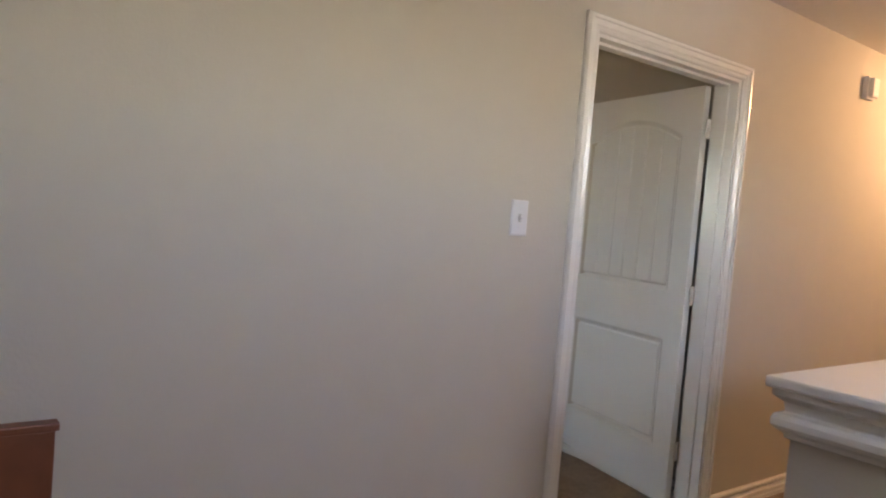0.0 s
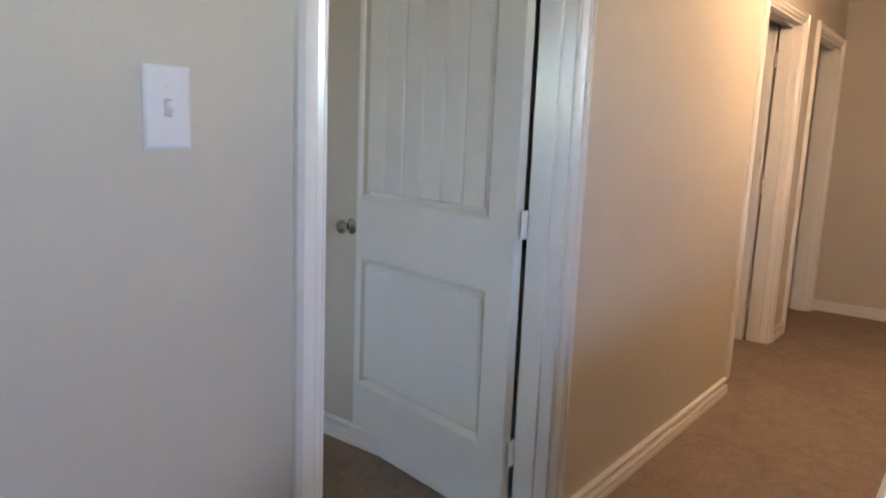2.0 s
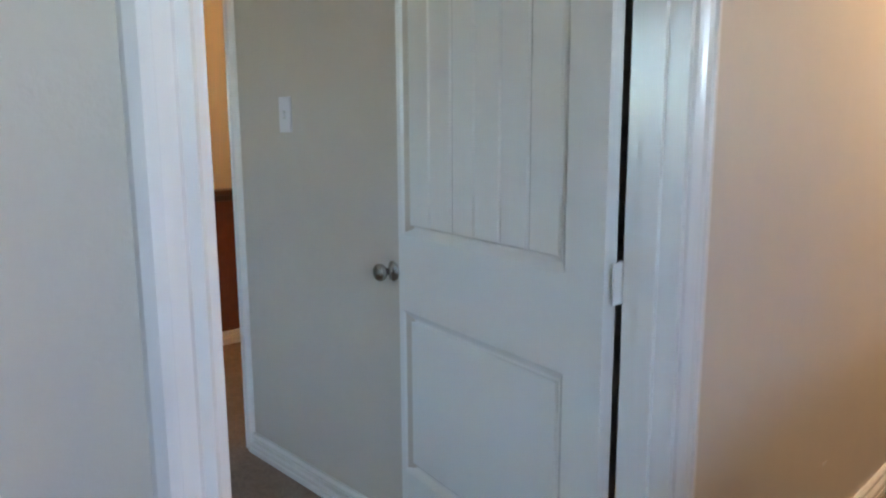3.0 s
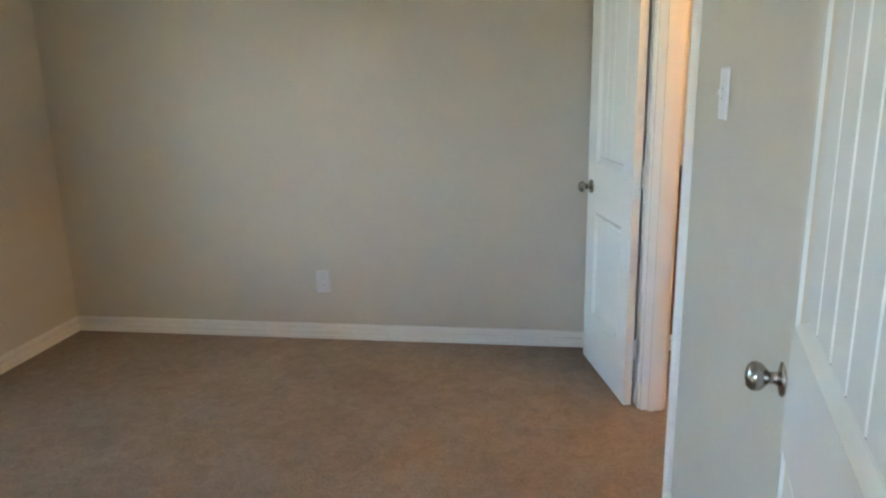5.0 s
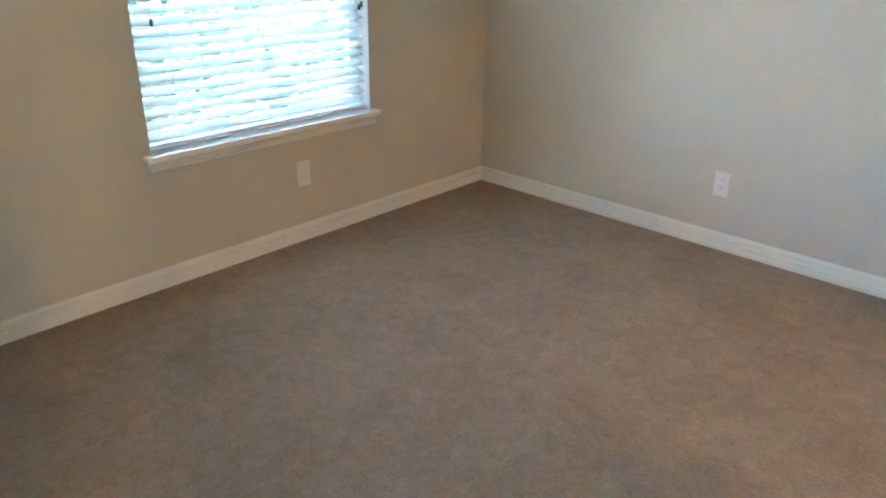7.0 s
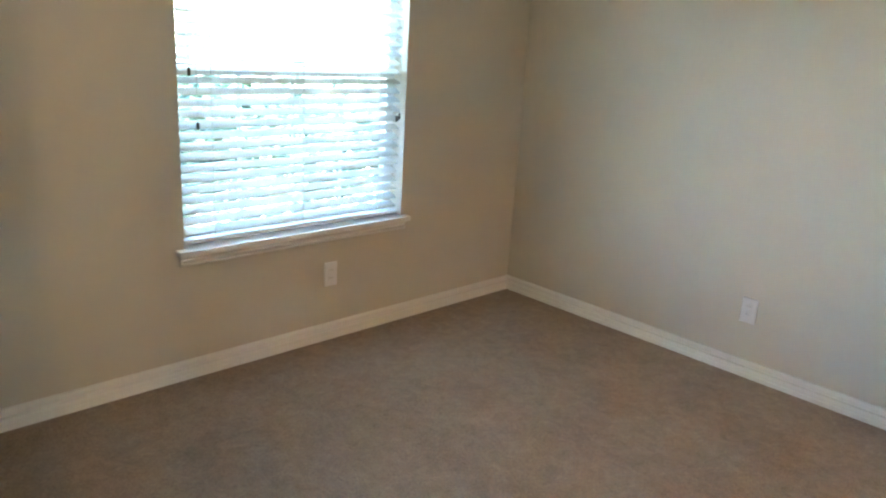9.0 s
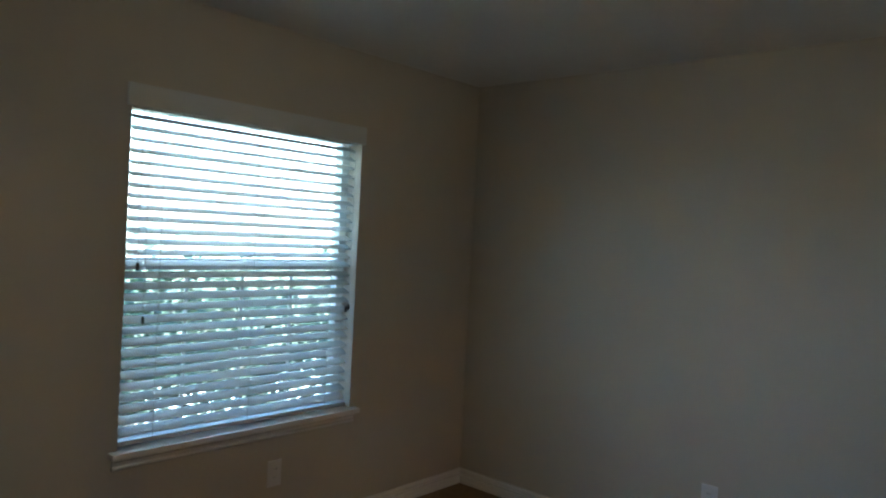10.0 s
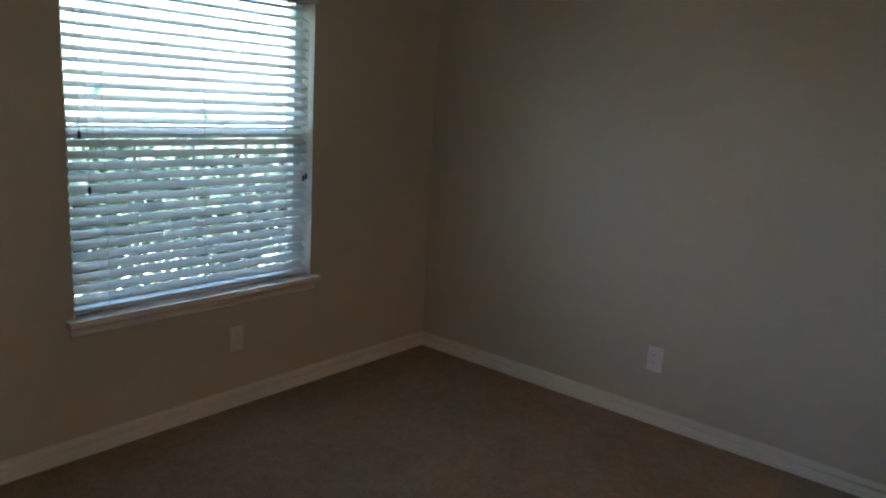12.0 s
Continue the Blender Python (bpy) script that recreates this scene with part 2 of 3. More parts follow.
def door_frame(name, m, width, depth, label):
    """Jambs, stops and mitred casings on both faces. Local x runs along the opening, y from the front face to the back one."""
    root = empty(name, m, label, "door frame", "door frames", "structure")
    j = 0.018
    part("jamb", boxed(0, j, -0.001, depth + 0.001, 0, HEAD - j), TRIM, root)
    part("jamb", boxed(width - j, width, -0.001, depth + 0.001, 0, HEAD - j), TRIM, root)
    part("head_jamb", boxed(0, width, -0.001, depth + 0.001, HEAD - j, HEAD), TRIM, root)
    part("door_stop", boxed(j, j + 0.011, depth * 0.36, depth * 0.66, 0, HEAD - j), TRIM, root)
    part("door_stop", boxed(width - j - 0.011, width - j, depth * 0.36, depth * 0.66, 0, HEAD - j), TRIM, root)
    part("door_stop", boxed(j + 0.011, width - j - 0.011, depth * 0.36, depth * 0.66, HEAD - j - 0.011, HEAD - j), TRIM, root)
    for y, s in ((-0.0005, -1), (depth + 0.0005, 1)):
        lo = [[(-w + 0.004, y + s * d, 0) for w, d in PROFILE], [(-w + 0.004, y + s * d, HEAD + w - 0.004) for w, d in PROFILE]]
        hi = [[(width + w - 0.004, y + s * d, 0) for w, d in PROFILE], [(width + w - 0.004, y + s * d, HEAD + w - 0.004) for w, d in PROFILE]]
        part("casing", sweep(bmesh.new(), lo), TRIM, root)
        part("casing", sweep(bmesh.new(), hi), TRIM, root)
        part("head_casing", sweep(bmesh.new(), [lo[1], hi[1]]), TRIM, root)
    return root


def leaf_mesh(width, height):
    """A moulded two-panel leaf: an arched plank panel over a square one, on both faces."""
    bm = bmesh.new()
    th, st = 0.035, 0.115
    u0, u1 = st, width - st
    lock0, lock1, foot = 0.775, 1.005, 0.255
    crown, rise = height - 0.125, 0.10

    def arch(u, d=0.0):
        k = (u - (u0 + u1) / 2) / ((u1 - u0) / 2)
        return crown - d - rise * k * k

    box(bm, 0, u0, -th, 0, 0, height)
    box(bm, u1, width, -th, 0, 0, height)
    box(bm, u0, u1, -th, 0, 0, foot)
    box(bm, u0, u1, -th, 0, lock0, lock1)
    n = 20
    us = [u0 + (u1 - u0) * i / n for i in range(n + 1)]
    sweep(bm, [[(u, -th, arch(u)), (u, 0, arch(u)), (u, 0, height), (u, -th, height)] for u in us])
    for face, s in ((0.0, -1), (-th, 1)):
        for lo, hi in ((foot, lock0), (lock1, None)):
            def top(u, d):
                return arch(min(max(u, u0), u1), d) if hi is None else hi - d
            rows = []
            for d, dep in ((0, 0.0), (0.005, 0.003), (0.020, 0.012), (0.028, 0.0135), (0.034, 0.009)):
                a, b = u0 + d, u1 - d
                loop = [(a, face + s * dep, lo + d), (b, face + s * dep, lo + d)]
                loop += [(b + (a - b) * i / n, face + s * dep, top(b + (a - b) * i / n, d)) for i in range(n + 1)]
                rows.append([bm.verts.new(p) for p in loop])
            for p, q in zip(rows, rows[1:]):
                for i in range(len(p)):
                    bm.faces.new((p[i], p[(i + 1) % len(p)], q[(i + 1) % len(q)], q[i]))
            # the field, with planks and their grooves in the upper panel
            d, a, b = 0.034, u0 + 0.034, u1 - 0.034
            cuts = [(a, 0.009)]
            planks = (6 if width > 0.7 else 4) if hi is None else 1
            for k in range(1, planks):
                c = a + (b - a) * k / planks
                cuts += [(c - 0.006, 0.009), (c, 0.0145), (c + 0.006, 0.009)]
            fine = sorted({*cuts, *[(a + (b - a) * i / n, None) for i in range(n + 1)]}, key=lambda q: q[0])
            line, last = [], None
            for u, dep in fine:
                if last is not None and u - last < 0.0055:
                    continue
                line.append((u, dep if dep is not None else 0.009))
                last = u
            if line[-1][0] < b - 1e-4:
                line.append((b, 0.009))
            under = [bm.verts.new((u, face + s * dep, lo + d)) for u, dep in line]
            over = [bm.verts.new((u, face + s * dep, top(u, d))) for u, dep in line]
            for i in range(len(line) - 1):
                bm.faces.new((under[i], under[i + 1], over[i + 1], over[i]))
    return bm


KNOB = [(0.033, 0.0), (0.033, 0.004), (0.030, 0.008), (0.014, 0.011), (0.011, 0.016), (0.011, 0.026), (0.017, 0.031), (0.025, 0.039), (0.0275, 0.048), (0.026, 0.056), (0.019, 0.063), (0.006, 0.066)]


def door_leaf(name, m, width, label, group="panel doors", sides=((0.0, -90), (-0.035, 90))):
    """Local x runs from the hinges to the latch; the faces are at y = 0 and y = -0.035."""
    root = empty(name, m, label, "door", group, "structure")
    h = HEAD - 0.018 - 0.004 - 0.018
    leaf = leaf_mesh(width, h)
    bmesh.ops.translate(leaf, verts=leaf.verts, vec=(0, 0, 0.018))
    part("leaf", leaf, DOOR, root)
    for y, r in sides:
        k = Matrix.Translation((width - 0.062, y, 0.905)) @ pose(0, 0, 0, r)
        part("door_knob", lathe(bmesh.new(), KNOB, k), NICKEL, root, "satin nickel knob", smooth=True)
    part("latch_plate", boxed(width - 0.0005, width + 0.0015, -0.029, -0.006, 0.878, 0.933), NICKEL, root, "nickel latch plate")
    return root


def hinges(frame_ob, m):
    """Three painted butt hinges on a jamb of the frame; m is the pivot."""
    for z in (0.28, 1.02, 1.80):
        bm = boxed(-0.034, -0.002, -0.004, -0.0015, -0.044, 0.044)
        lathe(bm, [(0.005, -0.045), (0.0065, -0.044), (0.0065, 0.044), (0.005, 0.045)], Matrix.Identity(4), 12)
        h = part("hinge", bm, TRIM, frame_ob)
        h.matrix_basis = frame_ob.matrix_basis.inverted() @ m @ Matrix.Translation((0, 0, z))


# bedroom door, standing open into the room
frame_1 = door_frame("door_frame_1", pose(D1[0], 0, 0), D1[1] - D1[0], T, "white painted bedroom door frame with moulded casing")
PIV1 = (D1[1] - 0.02, T + 0.012)
door_leaf("door_1", pose(PIV1[0], PIV1[1], 0, 0, 0, 79.5) @ Matrix.Translation((0.006, 0.035, 0)), 0.935, "white two-panel bedroom door standing wide open", sides=((0.0, -90),))
hinges(frame_1, pose(PIV1[0] + 0.004, PIV1[1] - 0.004, 0))

# side door in the room's right wall, standing open against the far wall
frame_2 = door_frame("door_frame_2", pose(B_X, D2[0], 0) @ pose(TS, 0, 0, 0, 0, 90), D2[1] - D2[0], TS, "white painted side door frame with moulded casing")
PIV2 = (B_X - 0.034, D2[1] + 0.004)
door_leaf("door_2", pose(PIV2[0], PIV2[1], 0, 0, 0, 104) @ Matrix.Translation((0.012, 0.035, 0)), 0.60, "white narrow two-panel side door standing open")
hinges(frame_2, pose(PIV2[0] + 0.004, PIV2[1] + 0.004, 0, 0, 0, 90))

# hall doors
frame_3 = door_frame("door_frame_3", pose(DA[0], REC, 0), DA[1] - DA[0], T, "white hall door frame under warm lamp light")
door_leaf("door_3", pose(DA[1] - 0.02, REC + T + 0.012, 0, 0, 0, 86) @ Matrix.Translation((0.006, 0.035, 0)), 0.765, "white hall door standing open")
hinges(frame_3, pose(DA[1] - 0.016, REC + T + 0.008, 0))
door_frame("door_frame_4", pose(DB[0], REC, 0), DB[1] - DB[0], T, "white door frame at the end of the hall")
door_leaf("door_4", pose(DB[1] - 0.02, REC + T + 0.012, 0, 0, 0, 84) @ Matrix.Translation((0.006, 0.035, 0)), 0.775, "white door standing open at the hall end")

# ---- window ----
WY0, WY1, WZ0, WZ1 = 1.310, 2.497, 0.595, 1.99
GX = WIN_X - 0.115
win = empty("window_1", pose(0, 0, 0), "white vinyl single-hung window with a lower insect screen", "window", kind="structure")
f = 0.045
part("window_frame", boxed(GX - 0.03, GX + 0.02, WY0, WY0 + f, WZ0, WZ1), VINYL, win)
part("window_frame", boxed(GX - 0.03, GX + 0.02, WY1 - f, WY1, WZ0, WZ1), VINYL, win)
part("window_frame", boxed(GX - 0.03, GX + 0.02, WY0 + f, WY1 - f, WZ0, WZ0 + f), VINYL, win)
part("window_frame", boxed(GX - 0.03, GX + 0.02, WY0 + f, WY1 - f, WZ1 - f, WZ1), VINYL, win)
part("meeting_rail", boxed(GX - 0.025, GX + 0.024, WY0 + f, WY1 - f, 1.300, 1.350), VINYL, win)
for z0, z1 in ((WZ0 + f, 1.300), (1.350, WZ1 - f)):
    pane = part("pane", boxed(GX - 0.004, GX, WY0 + f, WY1 - f, z0, z1), GLASS, win)
    pane.visible_shadow = False
for k in (1, 2, 3):
    y = WY0 + f + (WY1 - WY0 - 2 * f) * k / 4
    part("muntin", boxed(GX + 0.001, GX + 0.009, y - 0.007, y + 0.007, WZ0 + f, 1.300), VINYL, win)
screen = part("insect_screen", boxed(GX - 0.027, GX - 0.026, WY0 + f, WY1 - f, WZ0 + f, 1.335), SCREEN, win, "grey insect screen")
screen.visible_shadow = False
part("window_stool", boxed(WIN_X - 0.095, WIN_X + 0.045, WY0 - 0.036, WY1 + 0.036, WZ0 - 0.022, WZ0 + 0.002, 0.004), TRIM, win, "white window stool")
APRON = [(0.0, -0.022), (0.022, -0.022), (0.022, -0.032), (0.012, -0.040), (0.009, -0.054), (0.016, -0.058), (0.016, -0.066), (0.008, -0.073), (0.0, -0.073)]
part("apron", sweep(bmesh.new(), [[(WIN_X + d, y, WZ0 + h) for d, h in APRON] for y in (WY0 - 0.022, WY1 + 0.022)]), TRIM, win, "white moulded apron")


def blind():
    """A two-inch slatted blind hanging inside the window opening."""
    root = empty("window_blind", pose(WIN_X - 0.045, 0, 0), "white two-inch slatted blind, lowered with slats half open", "blind")
    y0, y1 = WY0 + 0.012, WY1 - 0.012
    part("headrail", boxed(-0.028, 0.028, y0, y1, WZ1 - 0.05, WZ1 - 0.004), SLAT, root)
    part("valance", boxed(0.040, 0.056, WY0 - 0.02, WY1 + 0.02, WZ1 - 0.045, WZ1 + 0.045, 0.005), SLAT, root, "white blind valance")
    part("bottom_rail", boxed(-0.025, 0.025, y0, y1, WZ0 + 0.012, WZ0 + 0.03, 0.004), SLAT, root)
    pitch, z, i = 0.0448, WZ0 + 0.062, 0
    a = radians(-28)
    bm = bmesh.new()
    sec = []
    for k in range(7):
        c = -0.025 + 0.05 * k / 6
        sec.append((c, 0.0022 * (1 - (c / 0.025) ** 2) + 0.0014))
    sec += [(c, h - 0.0028) for c, h in sec[::-1]]
    ring = [(c * math.cos(a) - h * math.sin(a), c * math.sin(a) + h * math.cos(a)) for c, h in sec]
    sweep(bm, [[(x, y, zz) for x, zz in ring] for y in (y0 + 0.006, y1 - 0.006)])
    me = finish(bm)
    me.name = "slat"
    me.materials.append(SLAT)
    rnd = random.Random(4)
    while z < WZ1 - 0.06:
        s = new("slat", me)
        s.parent = root
        s.matrix_basis = pose(rnd.uniform(-0.001, 0.001), 0, z, rnd.uniform(-0.06, 0.06), rnd.uniform(-2.2, 2.2), 0)
        z += pitch
    for y in (WY0 + 0.15, (WY0 + WY1) / 2, WY1 - 0.15):
        for x in (-0.027, 0.027):
            part("ladder_cord", boxed(x - 0.001, x + 0.001, y - 0.001, y + 0.001, WZ0 + 0.03, WZ1 - 0.05), CORD, root)
    for y, z in ((WY1 - 0.030, 1.13), (WY1 - 0.047, 1.12), (WY0 + 0.085, 1.12), (WY0 + 0.055, 1.335)):
        part("pull_cord", boxed(0.033, 0.0348, y - 0.001, y + 0.001, z, WZ1 - 0.05), CORD, root)
        part("tassel", lathe(bmesh.new(), [(0.003, 0.0), (0.006, -0.004), (0.007, -0.026), (0.005, -0.032)], Matrix.Translation((0.034, y, z)), 10), BRONZE, root, "dark cord tassel", smooth=True)
    return root


blind()

# frame of the made-up landing opening that holds the fill lamp, out of the picture behind the walk
lw = empty("landing_fill_opening", pose(0, 0, 0), "white framed made-up opening for the landing fill lamp", "window", kind="structure")
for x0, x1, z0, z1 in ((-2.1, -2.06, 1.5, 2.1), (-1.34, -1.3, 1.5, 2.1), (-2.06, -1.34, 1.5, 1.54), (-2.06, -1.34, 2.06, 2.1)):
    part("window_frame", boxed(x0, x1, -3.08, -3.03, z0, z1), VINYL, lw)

# ---- small wall fittings ----


def plate_mesh(w=0.077, h=0.124):
    """A cover plate with a rounded rim; local y is out of the wall."""
    bm = bmesh.new()
    rows = []
    for ins, d in ((0, 0), (0, 0.003), (0.004, 0.006), (0.007, 0.0065)):
        x, z = w / 2 - ins, h / 2 - ins
        rows.append([(-x, d, -z), (x, d, -z), (x, d, z), (-x, d, z)])
    return sweep(bm, rows)


def light_switch(m, label):
    root = empty("light_switch", m, label, "light switch", "switch plates")
    part("cover_plate", plate_mesh(), PLASTIC, root)
    part("toggle_surround", boxed(-0.0065, 0.0065, 0.0062, 0.0072, -0.0135, 0.0135), CORD, root)
    bm = bmesh.new()
    sweep(bm, [[(-0.005, 0.006, -0.011), (0.005, 0.006, -0.011), (0.005, 0.006, 0.008), (-0.005, 0.006, 0.008)],
               [(-0.004, 0.017, 0.0), (0.004, 0.017, 0.0), (0.004, 0.015, 0.010), (-0.004, 0.015, 0.010)]])
    part("toggle", bm, PLASTIC, root)
    for z in (-0.03, 0.03):
        part("screw", lathe(bmesh.new(), [(0.003, 0.006), (0.003, 0.0072), (0.001, 0.0076)], Matrix.Translation((0, 0, z)) @ pose(0, 0, 0, -90), 10), PLASTIC, root)
    return root


def outlet(m, label):
    root = empty("power_outlet", m, label, "outlet", "outlets")
    part("cover_plate", plate_mesh(), PLASTIC, root)
    for z in (-0.0195, 0.0195):
        part("receptacle", boxed(-0.016, 0.016, 0.006, 0.0085, z - 0.014, z + 0.014, 0.002), PLASTIC, root)
        for x in (-0.006, 0.006):
            part("slot", boxed(x - 0.001, x + 0.001, 0.0084, 0.0088, z - 0.002, z + 0.007), DARK, root)
    part("screw", lathe(bmesh.new(), [(0.003, 0.006), (0.003, 0.0072), (0.001, 0.0076)], pose(0, 0, 0, -90), 10), PLASTIC, root)
    return root


light_switch(pose(-1.26, 0, 1.312, 0, 0, 180), "white single toggle switch on the beige hall wall")
light_switch(pose(B_X, 1.575, 1.388, 0, 0, 90), "white single toggle switch beside the side door")
outlet(pose(-1.507, FAR_Y, 0.340, 0, 0, 180), "white duplex outlet on the far wall")
outlet(pose(WIN_X, 2.052, 0.352, 0, 0, -90), "white duplex outlet below the window")
outlet(pose(B_X, 0.75, 0.35, 0, 0, 90), "white duplex outlet behind the open door")

chime = empty("door_chime", pose(1.255, 0, 2.19, 0, 0, 180), "small white chime box high on the hall wall", "door chime")
part("back_box", boxed(-0.05, 0.05, 0, 0.03, -0.06, 0.06, 0.004), PLASTIC, chime)
part("cover", boxed(-0.036, 0.036, 0.03, 0.055, -0.052, 0.052, 0.008), PLASTIC, chime)

# ---- lamps ----


def ceiling_lamp(m, label):
    root = empty("ceiling_lamp", m, label, "ceiling lamp", "ceiling lamps")
    part("canopy", lathe(bmesh.new(), [(0.112, 0.0), (0.119, -0.004), (0.119, -0.012), (0.125, -0.016), (0.125, -0.020), (0.11, -0.022)], Matrix.Identity(4), 40), BRONZE, root, "dark bronze rim", smooth=True)
    prof = [(0.114 * math.cos(k * math.pi / 2 / 12), -0.02 - 0.102 * math.sin(k * math.pi / 2 / 12)) for k in range(12)] + [(0.006, -0.122)]
    bowl = part("glass_bowl", lathe(bmesh.new(), prof, Matrix.Identity(4), 40), BOWL, root, "glowing frosted glass bowl", smooth=True)
    bowl.visible_shadow = False
    part("finial", lathe(bmesh.new(), [(0.004, -0.117), (0.012, -0.121), (0.013, -0.126), (0.009, -0.131), (0.007, -0.136), (0.002, -0.139)], Matrix.Identity(4), 16), BRONZE, root, "dark finial", smooth=True)
    return root


ceiling_lamp(pose(-1.406, 1.70, 2.41), "lit dome ceiling lamp with frosted glass bowl and dark finial")
ceiling_lamp(pose(1.9, -0.75, 2.41), "lit dome ceiling lamp glowing warm in the hall")
ceiling_lamp(pose(0.95, 2.2, 2.41), "lit dome ceiling lamp in the side room")

# ---- landing ledge ----
ledge = empty("stair_ledge", pose(0, 0, 0), "boxed-in stair half wall with a white moulded cap", "half wall", kind="structure")
LX0, LX1, LY0, LY1, LZ = -1.303, 0.9, -3.0, -0.95, 0.986
o = 0.05
part("half_wall", boxed(LX0 + o, LX1, LY0, LY1 - o, 0, LZ - 0.03), PAINT, ledge, "beige painted half wall")
part("cap", boxed(LX0, LX1 + 0.02, LY0, LY1, LZ - 0.028, LZ, 0.007), CAP, ledge, "glossy white cap")
LP = [(0, -0.03), (0.036, -0.03), (0.036, -0.044), (0.030, -0.050), (0.016, -0.060), (0.013, -0.082), (0.018, -0.086), (0.030, -0.089), (0.035, -0.100), (0.034, -0.116), (0.027, -0.126), (0.012, -0.136), (0.010, -0.146), (0.0, -0.15)]
bx, by = LX0 + o, LY1 - o
part("cap_moulding", sweep(bmesh.new(), [[(bx - d, LY0, LZ + h) for d, h in LP], [(bx - d, by + d, LZ + h) for d, h in LP]]), TRIM, ledge, "white stepped moulding")
part("cap_moulding", sweep(bmesh.new(), [[(bx - d, by + d, LZ + h) for d, h in LP], [(LX1, by + d, LZ + h) for d, h in LP]]), TRIM, ledge, "white stepped moulding")

# wooden screen panel standing near the entry wall
scr = empty("wooden_panel", pose(-3.205, -0.3, 0), "red-brown wooden panel standing by the beige wall", "wooden panel")
part("board", boxed(-0.48, 0.50, -0.012, 0.012, 0.06, 0.825, 0.003), WOOD, scr)
part("top_rail", boxed(-0.49, 0.506, -0.018, 0.018, 0.825, 0.84, 0.003), WOOD, scr)
for x in (-0.46, 0.44):
    part("foot", boxed(x, x + 0.04, -0.14, 0.14, 0.012, 0.06, 0.004), DARKWOOD, scr)

# side room fittings
rail = empty("wall_shelf", pose(0, 0, 0), "dark wooden ledge over a brown panel in the side room", "ledge")
part("ledge_board", boxed(0.22, 1.549, 3.285, 3.413, 0.955, 0.985, 0.005), DARKWOOD, rail)
part("ledge_moulding", boxed(0.22, 1.549, 3.365, 3.413, 0.912, 0.955, 0.006), DARKWOOD, rail)
part("panel", boxed(0.22, 1.549, 3.398, 3.413, 0.098, 0.912), WOOD, rail)

# attic hatch over the hall
hatch = empty("attic_hatch", pose(2.9, -0.75, 2.41), "white framed attic hatch in the hall ceiling", "attic hatch")
part("panel", boxed(-0.62, 0.62, -0.3, 0.3, -0.012, 0), CEIL, hatch)
for x0, x1, y0, y1 in ((-0.7, 0.7, 0.3, 0.37), (-0.7, 0.7, -0.37, -0.3), (-0.7, -0.62, -0.3, 0.3), (0.62, 0.7, -0.3, 0.3)):
    part("hatch_trim", boxed(x0, x1, y0, y1, -0.02, 0, 0.003), TRIM, hatch)

structure("ceiling_soffit", boxed(3.55, END_X, -3.0, REC, 2.355, 2.409), CEIL, "slightly lowered ceiling at the hall end", "ceiling")
detector = empty("smoke_detector", pose(3.95, -0.55, 2.355), "small white smoke detector on the hall ceiling", "smoke detector")
part("base", lathe(bmesh.new(), [(0.060, 0.0), (0.062, -0.006), (0.060, -0.012)], Matrix.Identity(4), 28), PLASTIC, detector, smooth=True)
part("cover", lathe(bmesh.new(), [(0.055, -0.012), (0.052, -0.026), (0.040, -0.034), (0.005, -0.036)], Matrix.Identity(4), 28), PLASTIC, detector, smooth=True)
mark = tagged(part("wall_mark", boxed(0.95, 0.985, -0.0012, 0, 0.33, 0.338), TRIM), "small pale scuff on the beige hall wall", "wall mark")

# ---- outside ----
GROUND = -2.9
structure("ground", boxed(-900, 900, -900, 900, GROUND - 0.2, GROUND), GRASS, "dry green lawn spreading to the horizon", "ground")
structure("pavement", boxed(-19.5, -9.6, -60, 60, GROUND, GROUND + 0.05), material("pale_concrete", (0.62, 0.61, 0.58), 0.85, spread=0.1, scale=3), "pale concrete pavement beyond the trees", "pavement")


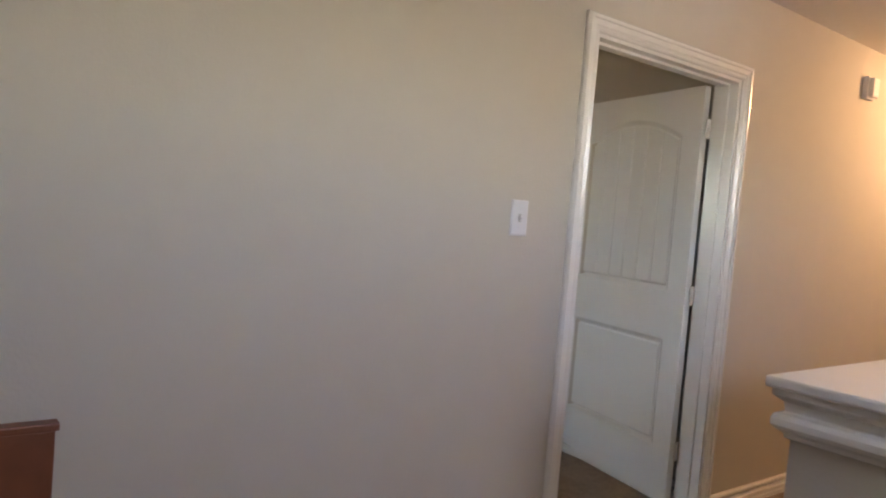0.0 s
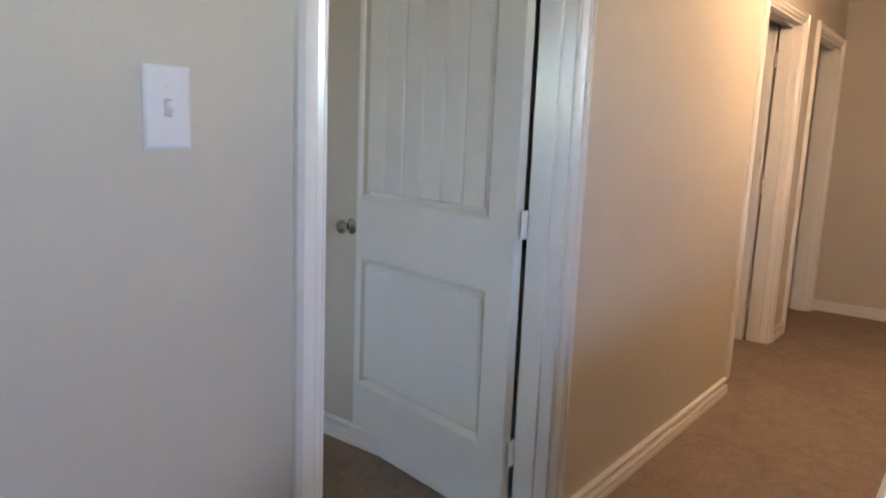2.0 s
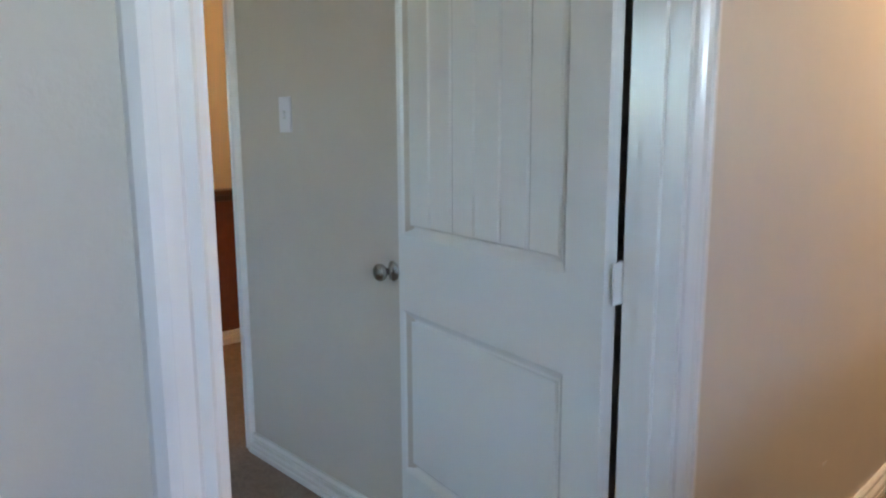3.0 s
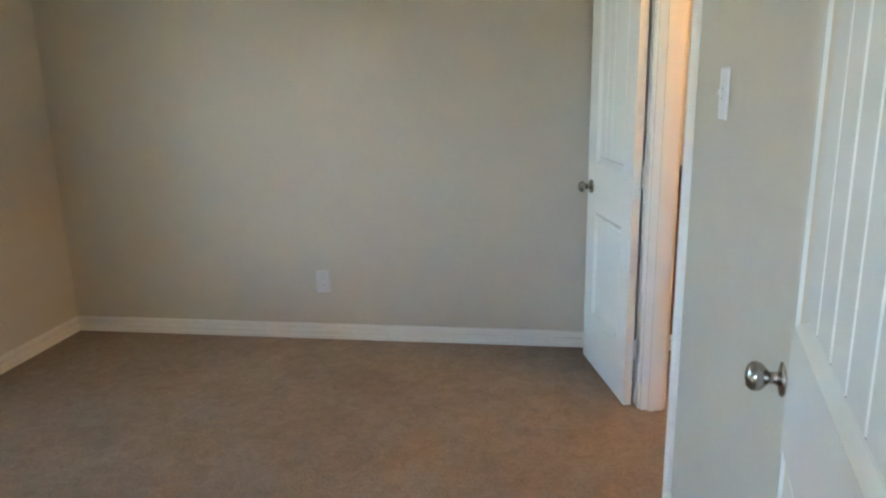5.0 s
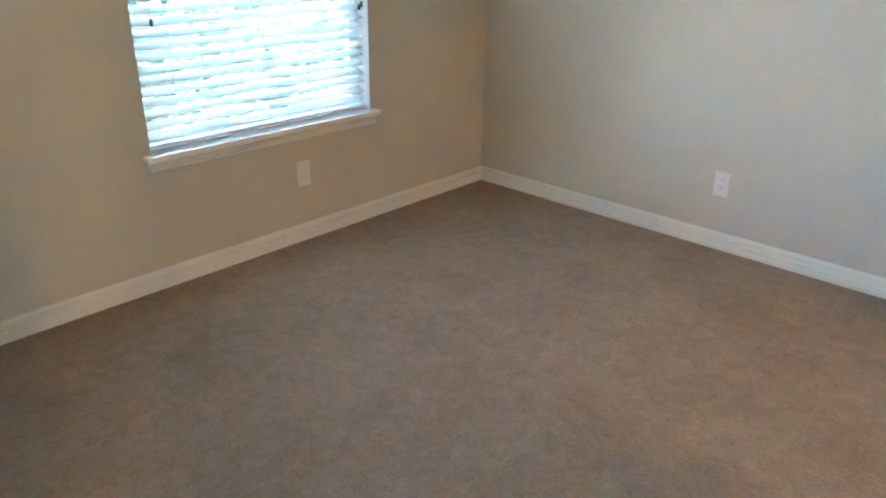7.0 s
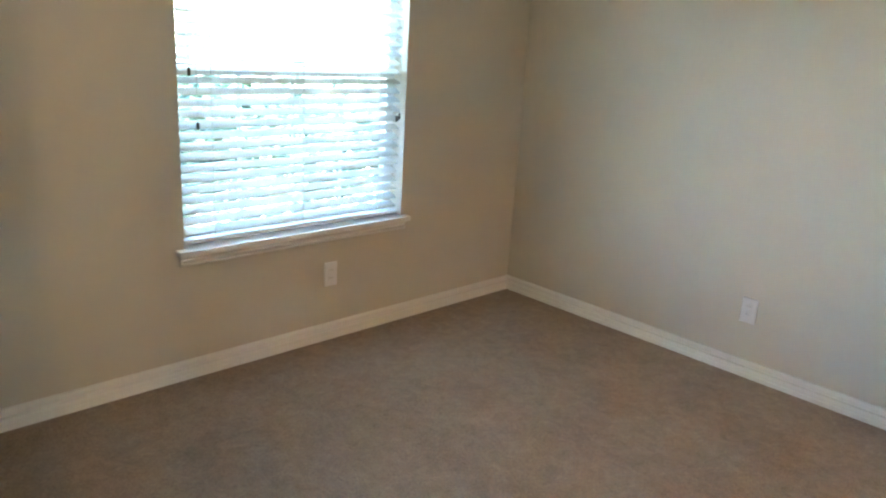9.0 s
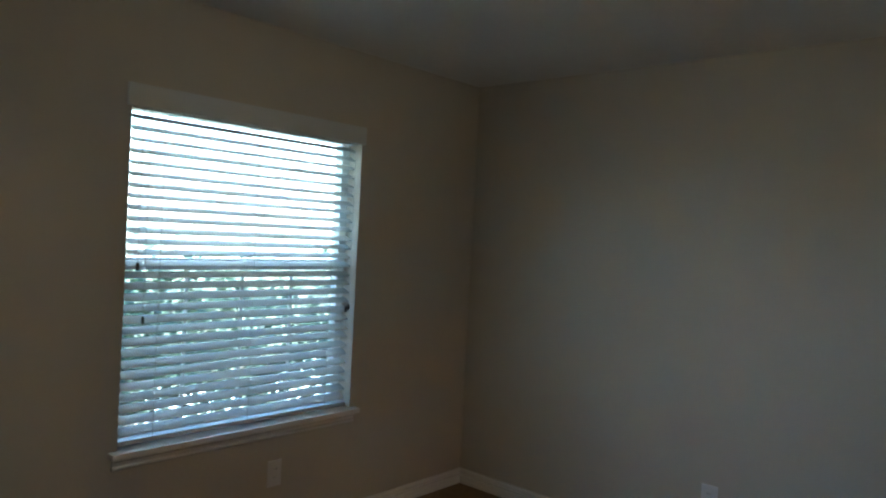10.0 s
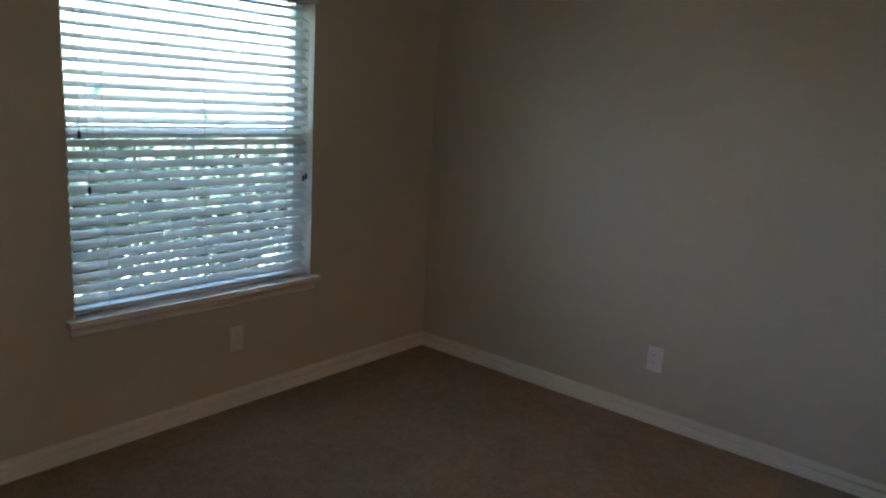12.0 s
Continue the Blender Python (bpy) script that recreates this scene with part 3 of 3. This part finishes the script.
def tree(x, y, height, spread, seed, leaves):
    rnd = random.Random(seed)
    root = empty("tree", pose(x, y, GROUND), "leafy green tree outside the bedroom window", "tree", "trees outside")
    bm = bmesh.new()
    limbs = [((0, 0, 0), (rnd.uniform(-0.2, 0.2), rnd.uniform(-0.2, 0.2), height * 0.55), 0.16, 0.09)]
    tip = limbs[0][1]
    clumps = []
    for k in range(11):
        s = rnd.uniform(0.55, 1.0)
        a = k * 2.4 + rnd.uniform(-0.4, 0.4)
        z0 = height * rnd.uniform(0.3, 0.55)
        p = (tip[0] * z0 / tip[2], tip[1] * z0 / tip[2], z0)
        q = (spread * s * math.cos(a), spread * s * math.sin(a), z0 + height * rnd.uniform(0.12, 0.42))
        limbs.append((p, q, 0.06, 0.015))
        clumps += [Vector(p).lerp(Vector(q), w) for w in (0.55, 0.8, 1.0)]
    for p, q, r0, r1 in limbs:
        p, q = Vector(p), Vector(q)
        turn = (q - p).to_track_quat("Z", "Y").to_matrix().to_4x4()
        length = (q - p).length
        lathe(bm, [(r0, 0), ((r0 + r1) * 0.52, length * 0.5), (r1, length)], Matrix.Translation(p) @ turn, 8)
    part("trunk", bm, BARK, root, smooth=True)
    vs, fs = [], []
    for k in range(leaves):
        c = rnd.choice(clumps)
        g = c + Vector((rnd.gauss(0, 1), rnd.gauss(0, 1), rnd.gauss(0, 0.8))) * 0.36
        m = Euler((rnd.uniform(-1, 1), rnd.uniform(-1, 1), rnd.uniform(0, 6.3))).to_matrix()
        s, i = rnd.uniform(0.05, 0.10), len(vs)
        vs += [g + m @ Vector(v) * s for v in ((-1, 0, 0), (0, -0.45, 0.12), (1, 0, 0), (0, 0.45, 0.12))]
        fs.append((i, i + 1, i + 2, i + 3))
    me = bpy.data.meshes.new("crown")
    me.from_pydata(vs, [], fs)
    me.materials.append(LEAF)
    crown = new("crown", me)
    crown.parent = root
    return root


tree(-7.4, 1.2, 4.6, 1.7, 1, 6500)
tree(-8.2, 3.4, 4.2, 1.7, 2, 5500)
tree(-9.0, 6.0, 4.3, 1.9, 3, 5000)
